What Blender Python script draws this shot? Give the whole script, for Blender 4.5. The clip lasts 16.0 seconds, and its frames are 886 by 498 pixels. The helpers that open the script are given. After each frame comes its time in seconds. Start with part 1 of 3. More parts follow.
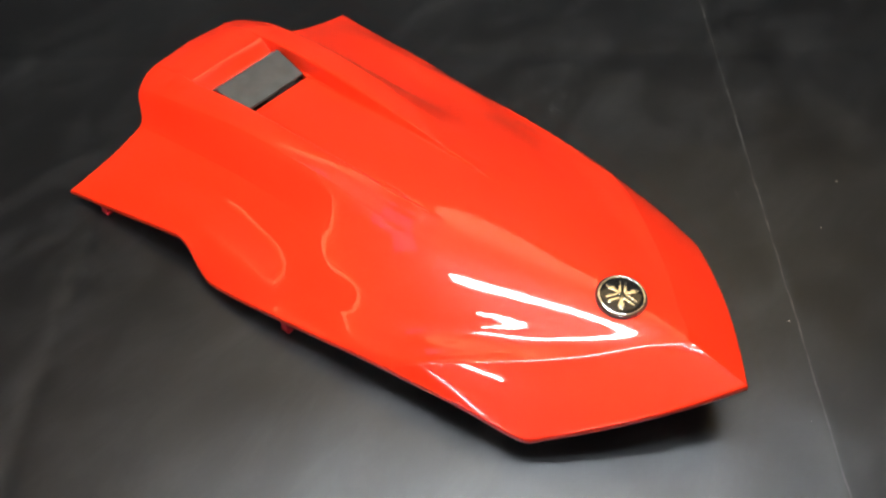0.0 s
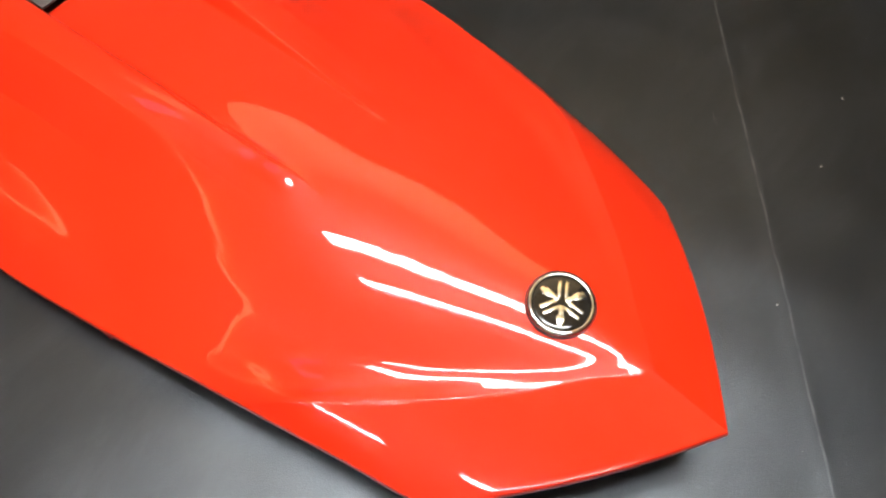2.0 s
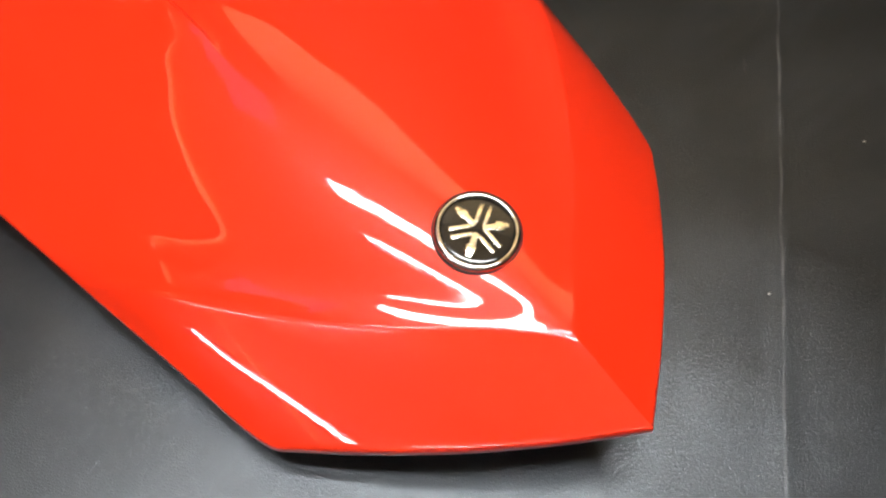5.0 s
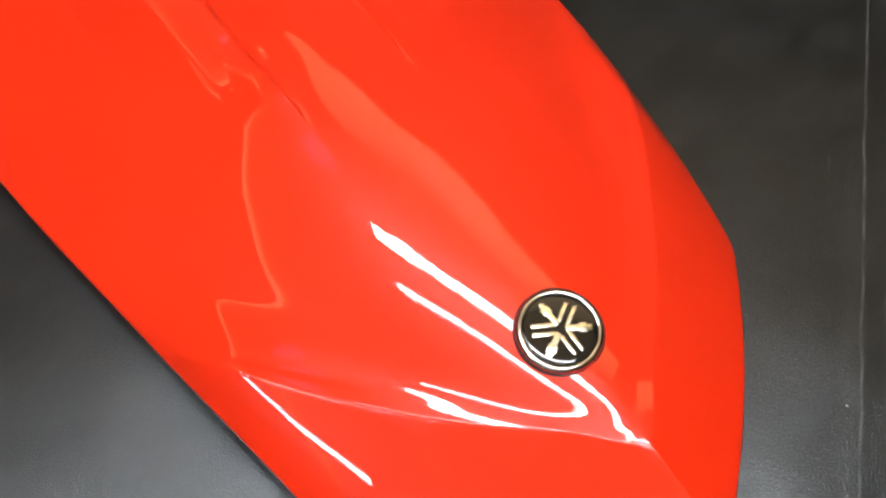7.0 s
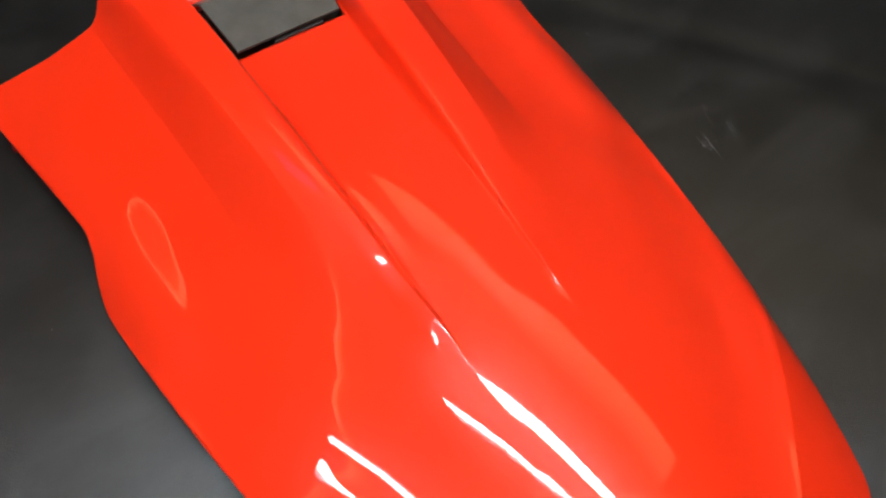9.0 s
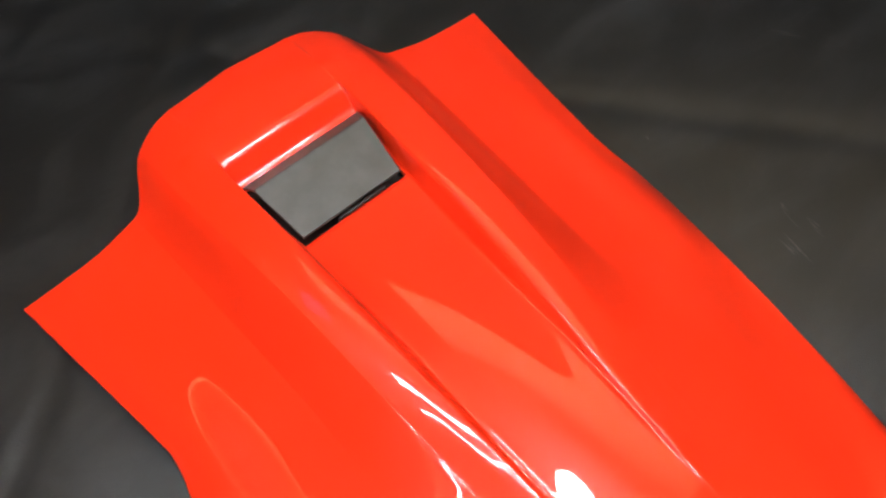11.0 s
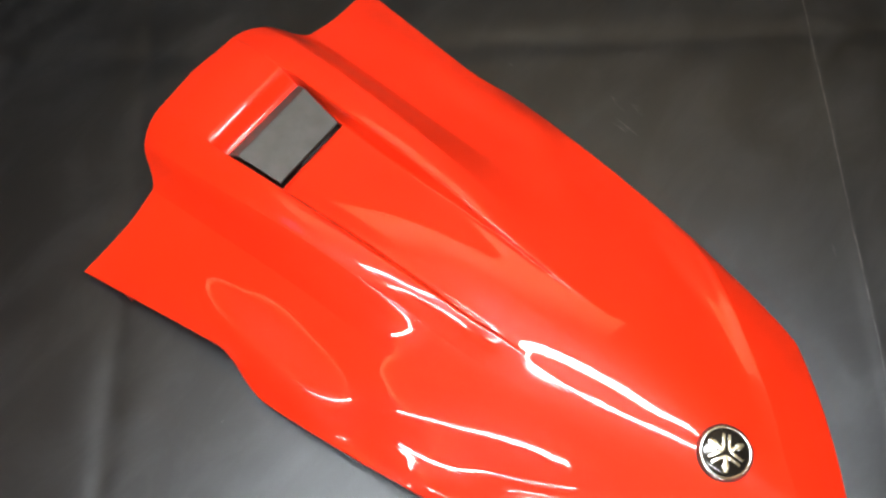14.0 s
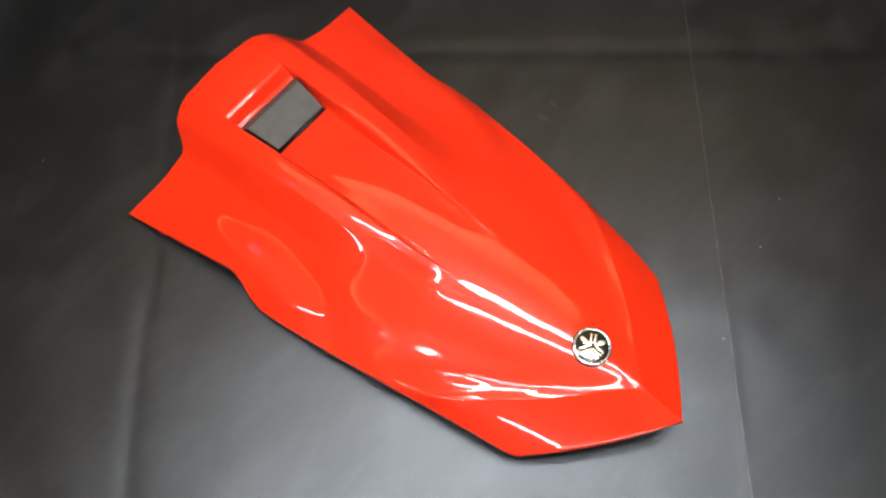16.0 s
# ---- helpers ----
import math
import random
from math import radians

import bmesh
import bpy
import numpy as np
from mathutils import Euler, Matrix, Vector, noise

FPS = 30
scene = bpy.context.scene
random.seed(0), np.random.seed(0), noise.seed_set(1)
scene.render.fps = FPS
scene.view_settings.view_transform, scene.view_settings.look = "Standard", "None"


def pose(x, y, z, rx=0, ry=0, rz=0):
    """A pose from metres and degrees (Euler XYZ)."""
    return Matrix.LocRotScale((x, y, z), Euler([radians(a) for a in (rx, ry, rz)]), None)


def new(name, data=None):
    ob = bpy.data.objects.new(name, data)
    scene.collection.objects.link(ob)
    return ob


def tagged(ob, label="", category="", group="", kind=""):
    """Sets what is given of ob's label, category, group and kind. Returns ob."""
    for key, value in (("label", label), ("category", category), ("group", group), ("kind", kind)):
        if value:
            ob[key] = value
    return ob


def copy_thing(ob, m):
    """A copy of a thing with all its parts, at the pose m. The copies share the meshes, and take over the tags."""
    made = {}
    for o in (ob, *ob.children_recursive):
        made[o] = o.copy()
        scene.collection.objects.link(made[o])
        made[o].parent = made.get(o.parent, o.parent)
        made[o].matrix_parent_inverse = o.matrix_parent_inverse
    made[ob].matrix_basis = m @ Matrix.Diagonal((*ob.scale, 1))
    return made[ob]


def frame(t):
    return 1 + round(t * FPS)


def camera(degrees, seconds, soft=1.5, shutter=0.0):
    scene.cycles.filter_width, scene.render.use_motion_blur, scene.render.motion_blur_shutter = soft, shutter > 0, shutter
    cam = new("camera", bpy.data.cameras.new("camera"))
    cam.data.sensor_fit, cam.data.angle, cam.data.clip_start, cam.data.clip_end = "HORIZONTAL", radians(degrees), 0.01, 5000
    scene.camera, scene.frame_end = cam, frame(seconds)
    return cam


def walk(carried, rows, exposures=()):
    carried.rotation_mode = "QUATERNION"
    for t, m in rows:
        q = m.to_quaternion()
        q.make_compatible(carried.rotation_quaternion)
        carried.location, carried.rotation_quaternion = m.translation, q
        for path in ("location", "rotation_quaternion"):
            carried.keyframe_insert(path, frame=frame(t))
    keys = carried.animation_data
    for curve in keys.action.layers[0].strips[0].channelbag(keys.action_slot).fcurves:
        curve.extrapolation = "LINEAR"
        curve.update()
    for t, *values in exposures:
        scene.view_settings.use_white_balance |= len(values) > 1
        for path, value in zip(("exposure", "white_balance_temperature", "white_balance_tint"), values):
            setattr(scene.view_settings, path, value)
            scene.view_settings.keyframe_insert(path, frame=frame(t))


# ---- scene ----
cam = camera(53.00, 16.0, soft=2.4)
PATH = [
    (0.0, pose(-0.4138, -0.0708, 0.6413, 40.68, 1.22, -49.17)),
    (0.5, pose(-0.3916, -0.0683, 0.6349, 38.90, 1.07, -48.98)),
    (1.0, pose(-0.3599, -0.0422, 0.6070, 36.14, 0.42, -49.71)),
    (1.5, pose(-0.2787, 0.0144, 0.5721, 31.67, -0.58, -50.95)),
    (2.0, pose(-0.2195, 0.0425, 0.5389, 28.54, -1.33, -51.93)),
    (2.5, pose(-0.1917, 0.0456, 0.5079, 25.22, -2.61, -50.45)),
    (3.0, pose(-0.1762, 0.0156, 0.5013, 24.64, -2.07, -45.65)),
    (3.5, pose(-0.1585, -0.0077, 0.4808, 25.43, -1.77, -42.83)),
    (4.0, pose(-0.1487, -0.0187, 0.4586, 26.46, -1.55, -41.52)),
    (6.5, pose(-0.1444, 0.0080, 0.4275, 27.67, -1.89, -39.32)),
    (7.0, pose(-0.1459, 0.0227, 0.4455, 28.55, -1.66, -36.24)),
    (7.5, pose(-0.1385, 0.0437, 0.4715, 28.44, -0.77, -33.90)),
    (8.0, pose(-0.1329, 0.0585, 0.4831, 29.78, -0.71, -32.11)),
    (8.5, pose(-0.1344, 0.0892, 0.5026, 29.43, -1.02, -31.98)),
    (9.0, pose(-0.1538, 0.1410, 0.5049, 29.41, -2.36, -33.19)),
    (9.5, pose(-0.1637, 0.1807, 0.5125, 29.85, -1.77, -35.18)),
    (10.0, pose(-0.1413, 0.2316, 0.5241, 28.74, 0.11, -36.82)),
    (12.3, pose(-0.1306, 0.2840, 0.5657, 27.70, 1.56, -44.21)),
    (12.5, pose(-0.1328, 0.2718, 0.5813, 27.47, 2.02, -44.88)),
    (13.0, pose(-0.1525, 0.2544, 0.6187, 25.58, 1.73, -47.61)),
    (13.5, pose(-0.1745, 0.2216, 0.6721, 24.11, 1.87, -49.85)),
    (14.0, pose(-0.2076, 0.1988, 0.7394, 22.36, 1.02, -51.54)),
    (14.5, pose(-0.2357, 0.1626, 0.8063, 22.27, 0.83, -51.31)),
    (15.0, pose(-0.2549, 0.1431, 0.8683, 21.58, 0.52, -50.73)),
    (15.5, pose(-0.2665, 0.0924, 0.9182, 21.77, 0.59, -49.91)),
    (16.0, pose(-0.2971, 0.0602, 0.9535, 22.97, 0.28, -50.27)),
]
EXPOSURES = [(0.0, 0.20), (4.0, 0.04), (6.5, -0.19), (8.0, -0.27), (9.5, -0.29), (10.2, -0.19), (12.3, 0.20), (14.0, 0.04), (16.0, -0.06)]
walk(cam, PATH, EXPOSURES)

# ---- light ----
world = bpy.data.worlds.new("room_air")
scene.world = world
world.use_nodes = True
world.node_tree.nodes["Background"].inputs[0].default_value = (0.9, 0.95, 1.0, 1)
world.node_tree.nodes["Background"].inputs[1].default_value = 0.02
LAMP_POWER = 58.0        # emission strength of the tubes
BAND_POWER = 2.3       # emission strength at the foot of the added warm panel
TUBE_LENGTH = 1.2
TUBE_GAP = 0.30
# the mat's folds, the walls and the lamp run along ALONG and ACROSS
ALONG = Vector((0.765, 0.644, 0)).normalized()
ACROSS = Vector((0.644, -0.765, 0)).normalized()
HIGH = 2.90              # ceiling over the table top
HUNG = 1.715             # lamp tubes over the table top


def spot(a, c, z=0.0):
    return ALONG * a + ACROSS * c + Vector((0, 0, z))


TURN = math.degrees(math.atan2(ALONG.y, ALONG.x))
LAMP_AT = spot(0.105, -0.15, HUNG)
MIDDLE_AT = spot(-0.92, -1.20, HUNG)
WEST_AT = spot(-2.12, -1.73, HUNG)
SOUTH_AT = spot(-2.12, -0.12, HUNG)
FLOOR = -0.78            # room floor under the table top

S = 1.48   # metres for one unit of the panel's own drawing


# ---- materials ----
def material(name):
    m = bpy.data.materials.new(name)
    m.use_nodes = True
    nt = m.node_tree
    return m, nt, nt.nodes["Principled BSDF"]


def node(nt, kind, **inputs):
    n = nt.nodes.new(kind)
    for k, v in inputs.items():
        n.inputs[k.replace("_", " ")].default_value = v
    return n


def mix_colour(nt, fac, a, b):
    n = nt.nodes.new("ShaderNodeMix")
    n.data_type = "RGBA"
    nt.links.new(fac, n.inputs[0])
    for sock, v in ((n.inputs[6], a), (n.inputs[7], b)):
        if isinstance(v, tuple):
            sock.default_value = (*v, 1)
        else:
            nt.links.new(v, sock)
    return n.outputs[2]


def ramp(nt, src, lo, hi, a=0.0, b=1.0):
    n = nt.nodes.new("ShaderNodeMapRange")
    n.inputs[1].default_value, n.inputs[2].default_value = lo, hi
    n.inputs[3].default_value, n.inputs[4].default_value = a, b
    nt.links.new(src, n.inputs[0])
    return n.outputs[0]


def red_plastic():
    m, nt, b = material("red_gloss_plastic")
    tc = node(nt, "ShaderNodeTexCoord")
    n1 = node(nt, "ShaderNodeTexNoise", Scale=9.0, Detail=3.0)
    nt.links.new(tc.outputs["Object"], n1.inputs["Vector"])
    col = mix_colour(nt, ramp(nt, n1.outputs[0], 0.3, 0.7), (0.84, 0.0285, 0.006), (0.86, 0.0335, 0.008))
    nt.links.new(col, b.inputs["Base Color"])
    b.inputs["Roughness"].default_value = 0.28
    b.inputs["Specular IOR Level"].default_value = 0.12
    b.inputs["Coat Weight"].default_value = 1.0
    b.inputs["Coat Roughness"].default_value = 0.035
    n2 = node(nt, "ShaderNodeTexNoise", Scale=900.0, Detail=2.0)
    nt.links.new(tc.outputs["Object"], n2.inputs["Vector"])
    nt.links.new(ramp(nt, n2.outputs[0], 0.3, 0.7, 0.018, 0.03), b.inputs["Coat Roughness"])
    return m


def leatherette():
    m, nt, b = material("black_leatherette")
    tc = node(nt, "ShaderNodeTexCoord")
    big = node(nt, "ShaderNodeTexNoise", Scale=3.5, Detail=5.0)
    mid = node(nt, "ShaderNodeTexNoise", Scale=60.0, Detail=4.0)
    warp = node(nt, "ShaderNodeTexNoise", Scale=25.0, Detail=2.0)
    for n in (big, mid, warp):
        nt.links.new(tc.outputs["Object"], n.inputs["Vector"])
    mp = node(nt, "ShaderNodeMapping")
    mp.inputs["Rotation"].default_value = (0, 0, radians(40))
    mp.inputs["Scale"].default_value = (1.0, 0.62, 1.0)
    add = nt.nodes.new("ShaderNodeVectorMath")
    add.operation = "MULTIPLY_ADD"
    nt.links.new(warp.outputs["Color"], add.inputs[0])
    add.inputs[1].default_value = (0.006, 0.006, 0.0)
    nt.links.new(tc.outputs["Object"], add.inputs[2])
    nt.links.new(add.outputs[0], mp.inputs["Vector"])
    vor = node(nt, "ShaderNodeTexVoronoi", Scale=860.0)
    vor.feature = "DISTANCE_TO_EDGE"
    nt.links.new(mp.outputs[0], vor.inputs["Vector"])
    grain = ramp(nt, vor.outputs["Distance"], 0.0, 0.34)
    fine = node(nt, "ShaderNodeTexNoise", Scale=1500.0, Detail=2.0)
    nt.links.new(tc.outputs["Object"], fine.inputs["Vector"])
    col = mix_colour(nt, ramp(nt, big.outputs[0], 0.3, 0.7), (0.0034, 0.0036, 0.0040), (0.0048, 0.0050, 0.0055))
    haze = node(nt, "ShaderNodeTexNoise", Scale=9.0, Detail=8.0, Roughness=0.68, Distortion=0.6)
    drift = node(nt, "ShaderNodeMapping")
    drift.inputs["Rotation"].default_value = (0, 0, radians(-50))
    drift.inputs["Scale"].default_value = (1.0, 2.6, 1.0)
    nt.links.new(tc.outputs["Object"], drift.inputs["Vector"])
    nt.links.new(drift.outputs[0], haze.inputs["Vector"])
    dust = mix_colour(nt, ramp(nt, haze.outputs[0], 0.46, 0.72, 0.0, 0.16), col, (0.08, 0.082, 0.086))
    # pale wear along the sharp fold, broken by noise
    dot = nt.nodes.new("ShaderNodeVectorMath")
    dot.operation = "DOT_PRODUCT"
    dot.inputs[1].default_value = ACROSS
    wob = nt.nodes.new("ShaderNodeVectorMath")
    wob.operation = "MULTIPLY_ADD"
    nt.links.new(warp.outputs["Color"], wob.inputs[0])
    wob.inputs[1].default_value = (0.004, 0.004, 0.0)
    nt.links.new(tc.outputs["Object"], wob.inputs[2])
    nt.links.new(wob.outputs[0], dot.inputs[0])
    off = nt.nodes.new("ShaderNodeMath")
    off.operation = "SUBTRACT"
    nt.links.new(dot.outputs["Value"], off.inputs[0])
    off.inputs[1].default_value = 0.0545 * S - 0.0002
    mag = nt.nodes.new("ShaderNodeMath")
    mag.operation = "ABSOLUTE"
    nt.links.new(off.outputs[0], mag.inputs[0])
    close = ramp(nt, mag.outputs[0], 0.0003, 0.0012, 1.0, 0.0)
    patchy = node(nt, "ShaderNodeTexNoise", Scale=45.0, Detail=6.0)
    nt.links.new(tc.outputs["Object"], patchy.inputs["Vector"])
    both = nt.nodes.new("ShaderNodeMath")
    both.operation = "MULTIPLY"
    nt.links.new(close, both.inputs[0])
    nt.links.new(ramp(nt, patchy.outputs[0], 0.36, 0.66, 0.20, 0.85), both.inputs[1])
    worn = mix_colour(nt, both.outputs[0], dust, (0.11, 0.11, 0.108))
    nt.links.new(worn, b.inputs["Base Color"])
    cloud = node(nt, "ShaderNodeTexNoise", Scale=13.0, Detail=4.0, Roughness=0.6)
    nt.links.new(tc.outputs["Object"], cloud.inputs["Vector"])
    nt.links.new(ramp(nt, cloud.outputs[0], 0.3, 0.7, 0.275, 0.295), b.inputs["Roughness"])
    b.inputs["IOR"].default_value = 1.5
    b.inputs["Specular IOR Level"].default_value = 0.80
    b.inputs["Specular Tint"].default_value = (0.86, 0.94, 1.0, 1)
    bump = node(nt, "ShaderNodeBump", Strength=0.22, Distance=0.0004)
    nt.links.new(grain, bump.inputs["Height"])
    bump2 = node(nt, "ShaderNodeBump", Strength=0.025, Distance=0.0003)
    nt.links.new(fine.outputs[0], bump2.inputs["Height"])
    nt.links.new(bump.outputs[0], bump2.inputs["Normal"])
    bump3 = node(nt, "ShaderNodeBump", Strength=0.035, Distance=0.003)
    nt.links.new(mid.outputs[0], bump3.inputs["Height"])
    nt.links.new(bump2.outputs[0], bump3.inputs["Normal"])
    nt.links.new(bump3.outputs[0], b.inputs["Normal"])
    return m


def plain(name, colour, rough=0.5, metal=0.0, vary=0.08, scale=120.0, bump=0.0):
    m, nt, b = material(name)
    tc = node(nt, "ShaderNodeTexCoord")
    n = node(nt, "ShaderNodeTexNoise", Scale=scale, Detail=4.0)
    nt.links.new(tc.outputs["Object"], n.inputs["Vector"])
    lo = tuple(c * (1 - vary) for c in colour)
    hi = tuple(min(1.0, c * (1 + vary)) for c in colour)
    nt.links.new(mix_colour(nt, ramp(nt, n.outputs[0], 0.3, 0.7), lo, hi), b.inputs["Base Color"])
    nt.links.new(ramp(nt, n.outputs[0], 0.3, 0.7, rough * 0.9, min(1.0, rough * 1.1)), b.inputs["Roughness"])
    b.inputs["Metallic"].default_value = metal
    if bump:
        bp = node(nt, "ShaderNodeBump", Strength=bump, Distance=0.0005)
        nt.links.new(n.outputs[0], bp.inputs["Height"])
        nt.links.new(bp.outputs[0], b.inputs["Normal"])
    return m


def glow(name, colour, strength):
    m, nt, b = material(name)
    b.inputs["Base Color"].default_value = (0.9, 0.9, 0.9, 1)
    b.inputs["Emission Color"].default_value = (*colour, 1)
    b.inputs["Emission Strength"].default_value = strength
    return m


def fading_glow(name, colour, strength):
    """Emission with the fade put into its strength: brightest below, fading upwards."""
    m, nt, b = material(name)
    tc = node(nt, "ShaderNodeTexCoord")
    sep = node(nt, "ShaderNodeSeparateXYZ")
    nt.links.new(tc.outputs["Object"], sep.inputs[0])
    n = node(nt, "ShaderNodeMapRange")
    n.interpolation_type = "SMOOTHSTEP"
    n.inputs[1].default_value, n.inputs[2].default_value = 0.0, 1.1
    n.inputs[3].default_value, n.inputs[4].default_value = strength, strength * 0.40
    nt.links.new(sep.outputs["Z"], n.inputs[0])
    b.inputs["Base Color"].default_value = (0.6, 0.58, 0.55, 1)
    b.inputs["Roughness"].default_value = 0.5
    b.inputs["Emission Color"].default_value = (*colour, 1)
    nt.links.new(n.outputs[0], b.inputs["Emission Strength"])
    return m


RED = red_plastic()
MAT = leatherette()
FLAP = plain("satin_black_plastic", (0.056, 0.057, 0.053), 0.46, vary=0.22, scale=70.0, bump=0.12)
DARK = plain("matt_black_plastic", (0.012, 0.012, 0.012), 0.6)
BLACK = plain("black_enamel", (0.012, 0.011, 0.010), 0.07)
SILVER = plain("pale_silver_foil", (0.78, 0.75, 0.62), 0.20, metal=1.0, vary=0.06, scale=400.0)
CHROME = plain("satin_chrome", (0.60, 0.60, 0.58), 0.13, metal=1.0, vary=0.05, scale=300.0)
TAB = plain("dull_red_plastic", (0.45, 0.012, 0.02), 0.5)
WALLS = plain("painted_wall", (0.20, 0.195, 0.19), 0.8, vary=0.06, scale=6.0)
GROUND = plain("pale_floor", (0.22, 0.215, 0.205), 0.6, vary=0.08, scale=8.0)
TABLE = plain("grey_laminate", (0.30, 0.30, 0.29), 0.5, vary=0.05, scale=20.0)
CEIL = plain("ceiling_paint", (0.78, 0.62, 0.38), 0.85, vary=0.04, scale=5.0)
DIM = plain("dark_wall_paint", (0.03, 0.03, 0.031), 0.8, vary=0.06, scale=6.0)
PALE = plain("pale_wall_paint", (0.80, 0.61, 0.34), 0.8, vary=0.04, scale=5.0)
WHITE = plain("white_enamel_sheet", (0.8, 0.8, 0.78), 0.4, vary=0.03)
TUBE = glow("fluorescent_tube", (0.975, 0.985, 1.0), LAMP_POWER)
BAND_GLOW = fading_glow("warm_band_glow", (1.0, 0.64, 0.20), BAND_POWER)
STRIP = glow("warm_strip_glow", (1.0, 0.62, 0.26), 3.2)
VIOLET = glow("violet_lamp_glow", (0.62, 0.30, 0.95), 1.0)
GLASS = plain("unlit_tube_glass", (0.75, 0.76, 0.76), 0.25, vary=0.03)
SCUFF = plain("rubbed_leatherette", (0.075, 0.078, 0.082), 0.6, vary=0.4, scale=900.0)
LINT = plain("pale_lint", (0.55, 0.54, 0.5), 0.9)


# ---- mesh helpers ----
def part(name, bm, mat, parent=None, label="", smooth=True):
    me = bpy.data.meshes.new(name)
    for f in bm.faces:
        f.smooth = smooth
    bm.to_mesh(me)
    bm.free()
    me.materials.append(mat)
    ob = new(name, me)
    if parent is not None:
        ob.parent = parent
    if label:
        tagged(ob, label)
    return ob


def thing(name, m, label, category, group="", kind=""):
    ob = new(name)
    ob.empty_display_size = 0.05
    ob.matrix_basis = m
    return tagged(ob, label, category, group, kind)


def box(bm, size, at=(0, 0, 0), turn=None, bevel=0.0):
    r = bmesh.ops.create_cube(bm, size=1.0)
    vs = r["verts"]
    bmesh.ops.scale(bm, vec=size, verts=vs)
    if bevel:
        es = list({e for v in vs for e in v.link_edges})
        out = bmesh.ops.bevel(bm, geom=es, offset=bevel, segments=2, profile=0.7, affect="EDGES")
        vs = list({v for f in out["faces"] for v in f.verts} | {v for v in vs if v.is_valid})
    if turn is not None:
        bmesh.ops.transform(bm, matrix=turn, verts=vs)
    bmesh.ops.translate(bm, vec=at, verts=vs)
    return vs


def lathe(bm, profile, seg=48):
    """Turn a profile of (radius, height) round z."""
    rings = []
    for r, z in profile:
        if r < 1e-6:
            rings.append([bm.verts.new((0, 0, z))])
        else:
            rings.append([bm.verts.new((r * math.cos(2 * math.pi * k / seg), r * math.sin(2 * math.pi * k / seg), z)) for k in range(seg)])
    for a, b in zip(rings, rings[1:]):
        for k in range(seg):
            j = (k + 1) % seg
            if len(a) == 1 and len(b) > 1:
                bm.faces.new((a[0], b[k], b[j]))
            elif len(b) == 1 and len(a) > 1:
                bm.faces.new((a[k], b[0], a[j]))
            elif len(a) > 1:
                bm.faces.new((a[k], b[k], b[j], a[j]))
    bmesh.ops.recalc_face_normals(bm, faces=bm.faces)


# ---- the room ----
def slab(name, size, a, c, z, mat, label):
    bm = bmesh.new()
    box(bm, size, bevel=0.004)
    ob = part(name, bm, mat)
    ob.matrix_basis = Matrix.Translation(spot(a, c, z)) @ pose(0, 0, 0, 0, 0, TURN)
    return tagged(ob, label, name.split("_")[0], kind="structure")


A0, A1, C0, C1 = -4.6, 1.34, -2.55, 3.6     # the room, along and across
TALL, MIDZ = HIGH - FLOOR - 0.002, (HIGH + FLOOR) / 2
slab("ceiling", (A1 - A0 + 0.2, C1 - C0 + 0.2, 0.1), (A0 + A1) / 2, (C0 + C1) / 2, HIGH + 0.05, CEIL, "plain cream grey painted ceiling over the room")
slab("floor", (A1 - A0 + 0.2, C1 - C0 + 0.2, 0.1), (A0 + A1) / 2, (C0 + C1) / 2, FLOOR - 0.05, GROUND, "plain pale room floor under the table")
slab("wall_east", (0.1, C1 - C0 + 0.2, TALL), A1 + 0.05, (C0 + C1) / 2, MIDZ, PALE, "plain pale painted room wall")
PANEL_TOP, BAND0, BAND1 = 1.79, -1.15, 1.00     # top of the dark panelling; the added warm panel above it
slab("trim", (0.036, C1 - C0 - 0.004, PANEL_TOP - FLOOR - 0.002), A1 - 0.021, (C0 + C1) / 2, (PANEL_TOP + FLOOR) / 2, DIM, "dark panelling on the lower room wall")
# unseen tall boards, added to darken the far sides of the mat
for c0, c1 in ((C0 + 0.002, BAND0), (BAND1, C1 - 0.002)):
    slab("trim", (0.036, c1 - c0, HIGH - PANEL_TOP - 0.006), A1 - 0.021, (c0 + c1) / 2, (HIGH + PANEL_TOP) / 2, DIM, "unseen tall dark board added to darken the far sides of the mat")


def make_glow_panel():
    """Added glowing panel between the panelling, for the warm band reflected in the shell."""
    tall, wide = HIGH - PANEL_TOP - 0.012, BAND1 - BAND0 - 0.008
    glow_panel = thing("glow_panel_1", Matrix.Translation(spot(A1 - 0.016, (BAND0 + BAND1) / 2, PANEL_TOP + 0.004)) @ pose(0, 0, 0, 0, 0, TURN), "added warm glowing panel above dark panelling, for the band reflected in the shell", "window", kind="structure")
    bm = bmesh.new()
    box(bm, (0.012, wide - 0.02, tall - 0.02), (0, 0, tall / 2))
    part("glow_face", bm, BAND_GLOW, glow_panel, "warm glowing face of the added panel", smooth=False)
    for name, size, at in (("glow_sill", (0.024, wide, 0.010), (-0.002, 0, 0.005)), ("glow_frame", (0.024, wide, 0.010), (-0.002, 0, tall - 0.005)),
                           ("glow_frame", (0.024, 0.010, tall - 0.02), (-0.002, wide / 2 - 0.005, tall / 2)), ("glow_frame", (0.024, 0.010, tall - 0.02), (-0.002, 0.005 - wide / 2, tall / 2))):
        bm = bmesh.new()
        box(bm, size, at, bevel=0.002)
        part(name, bm, DIM, glow_panel)


make_glow_panel()


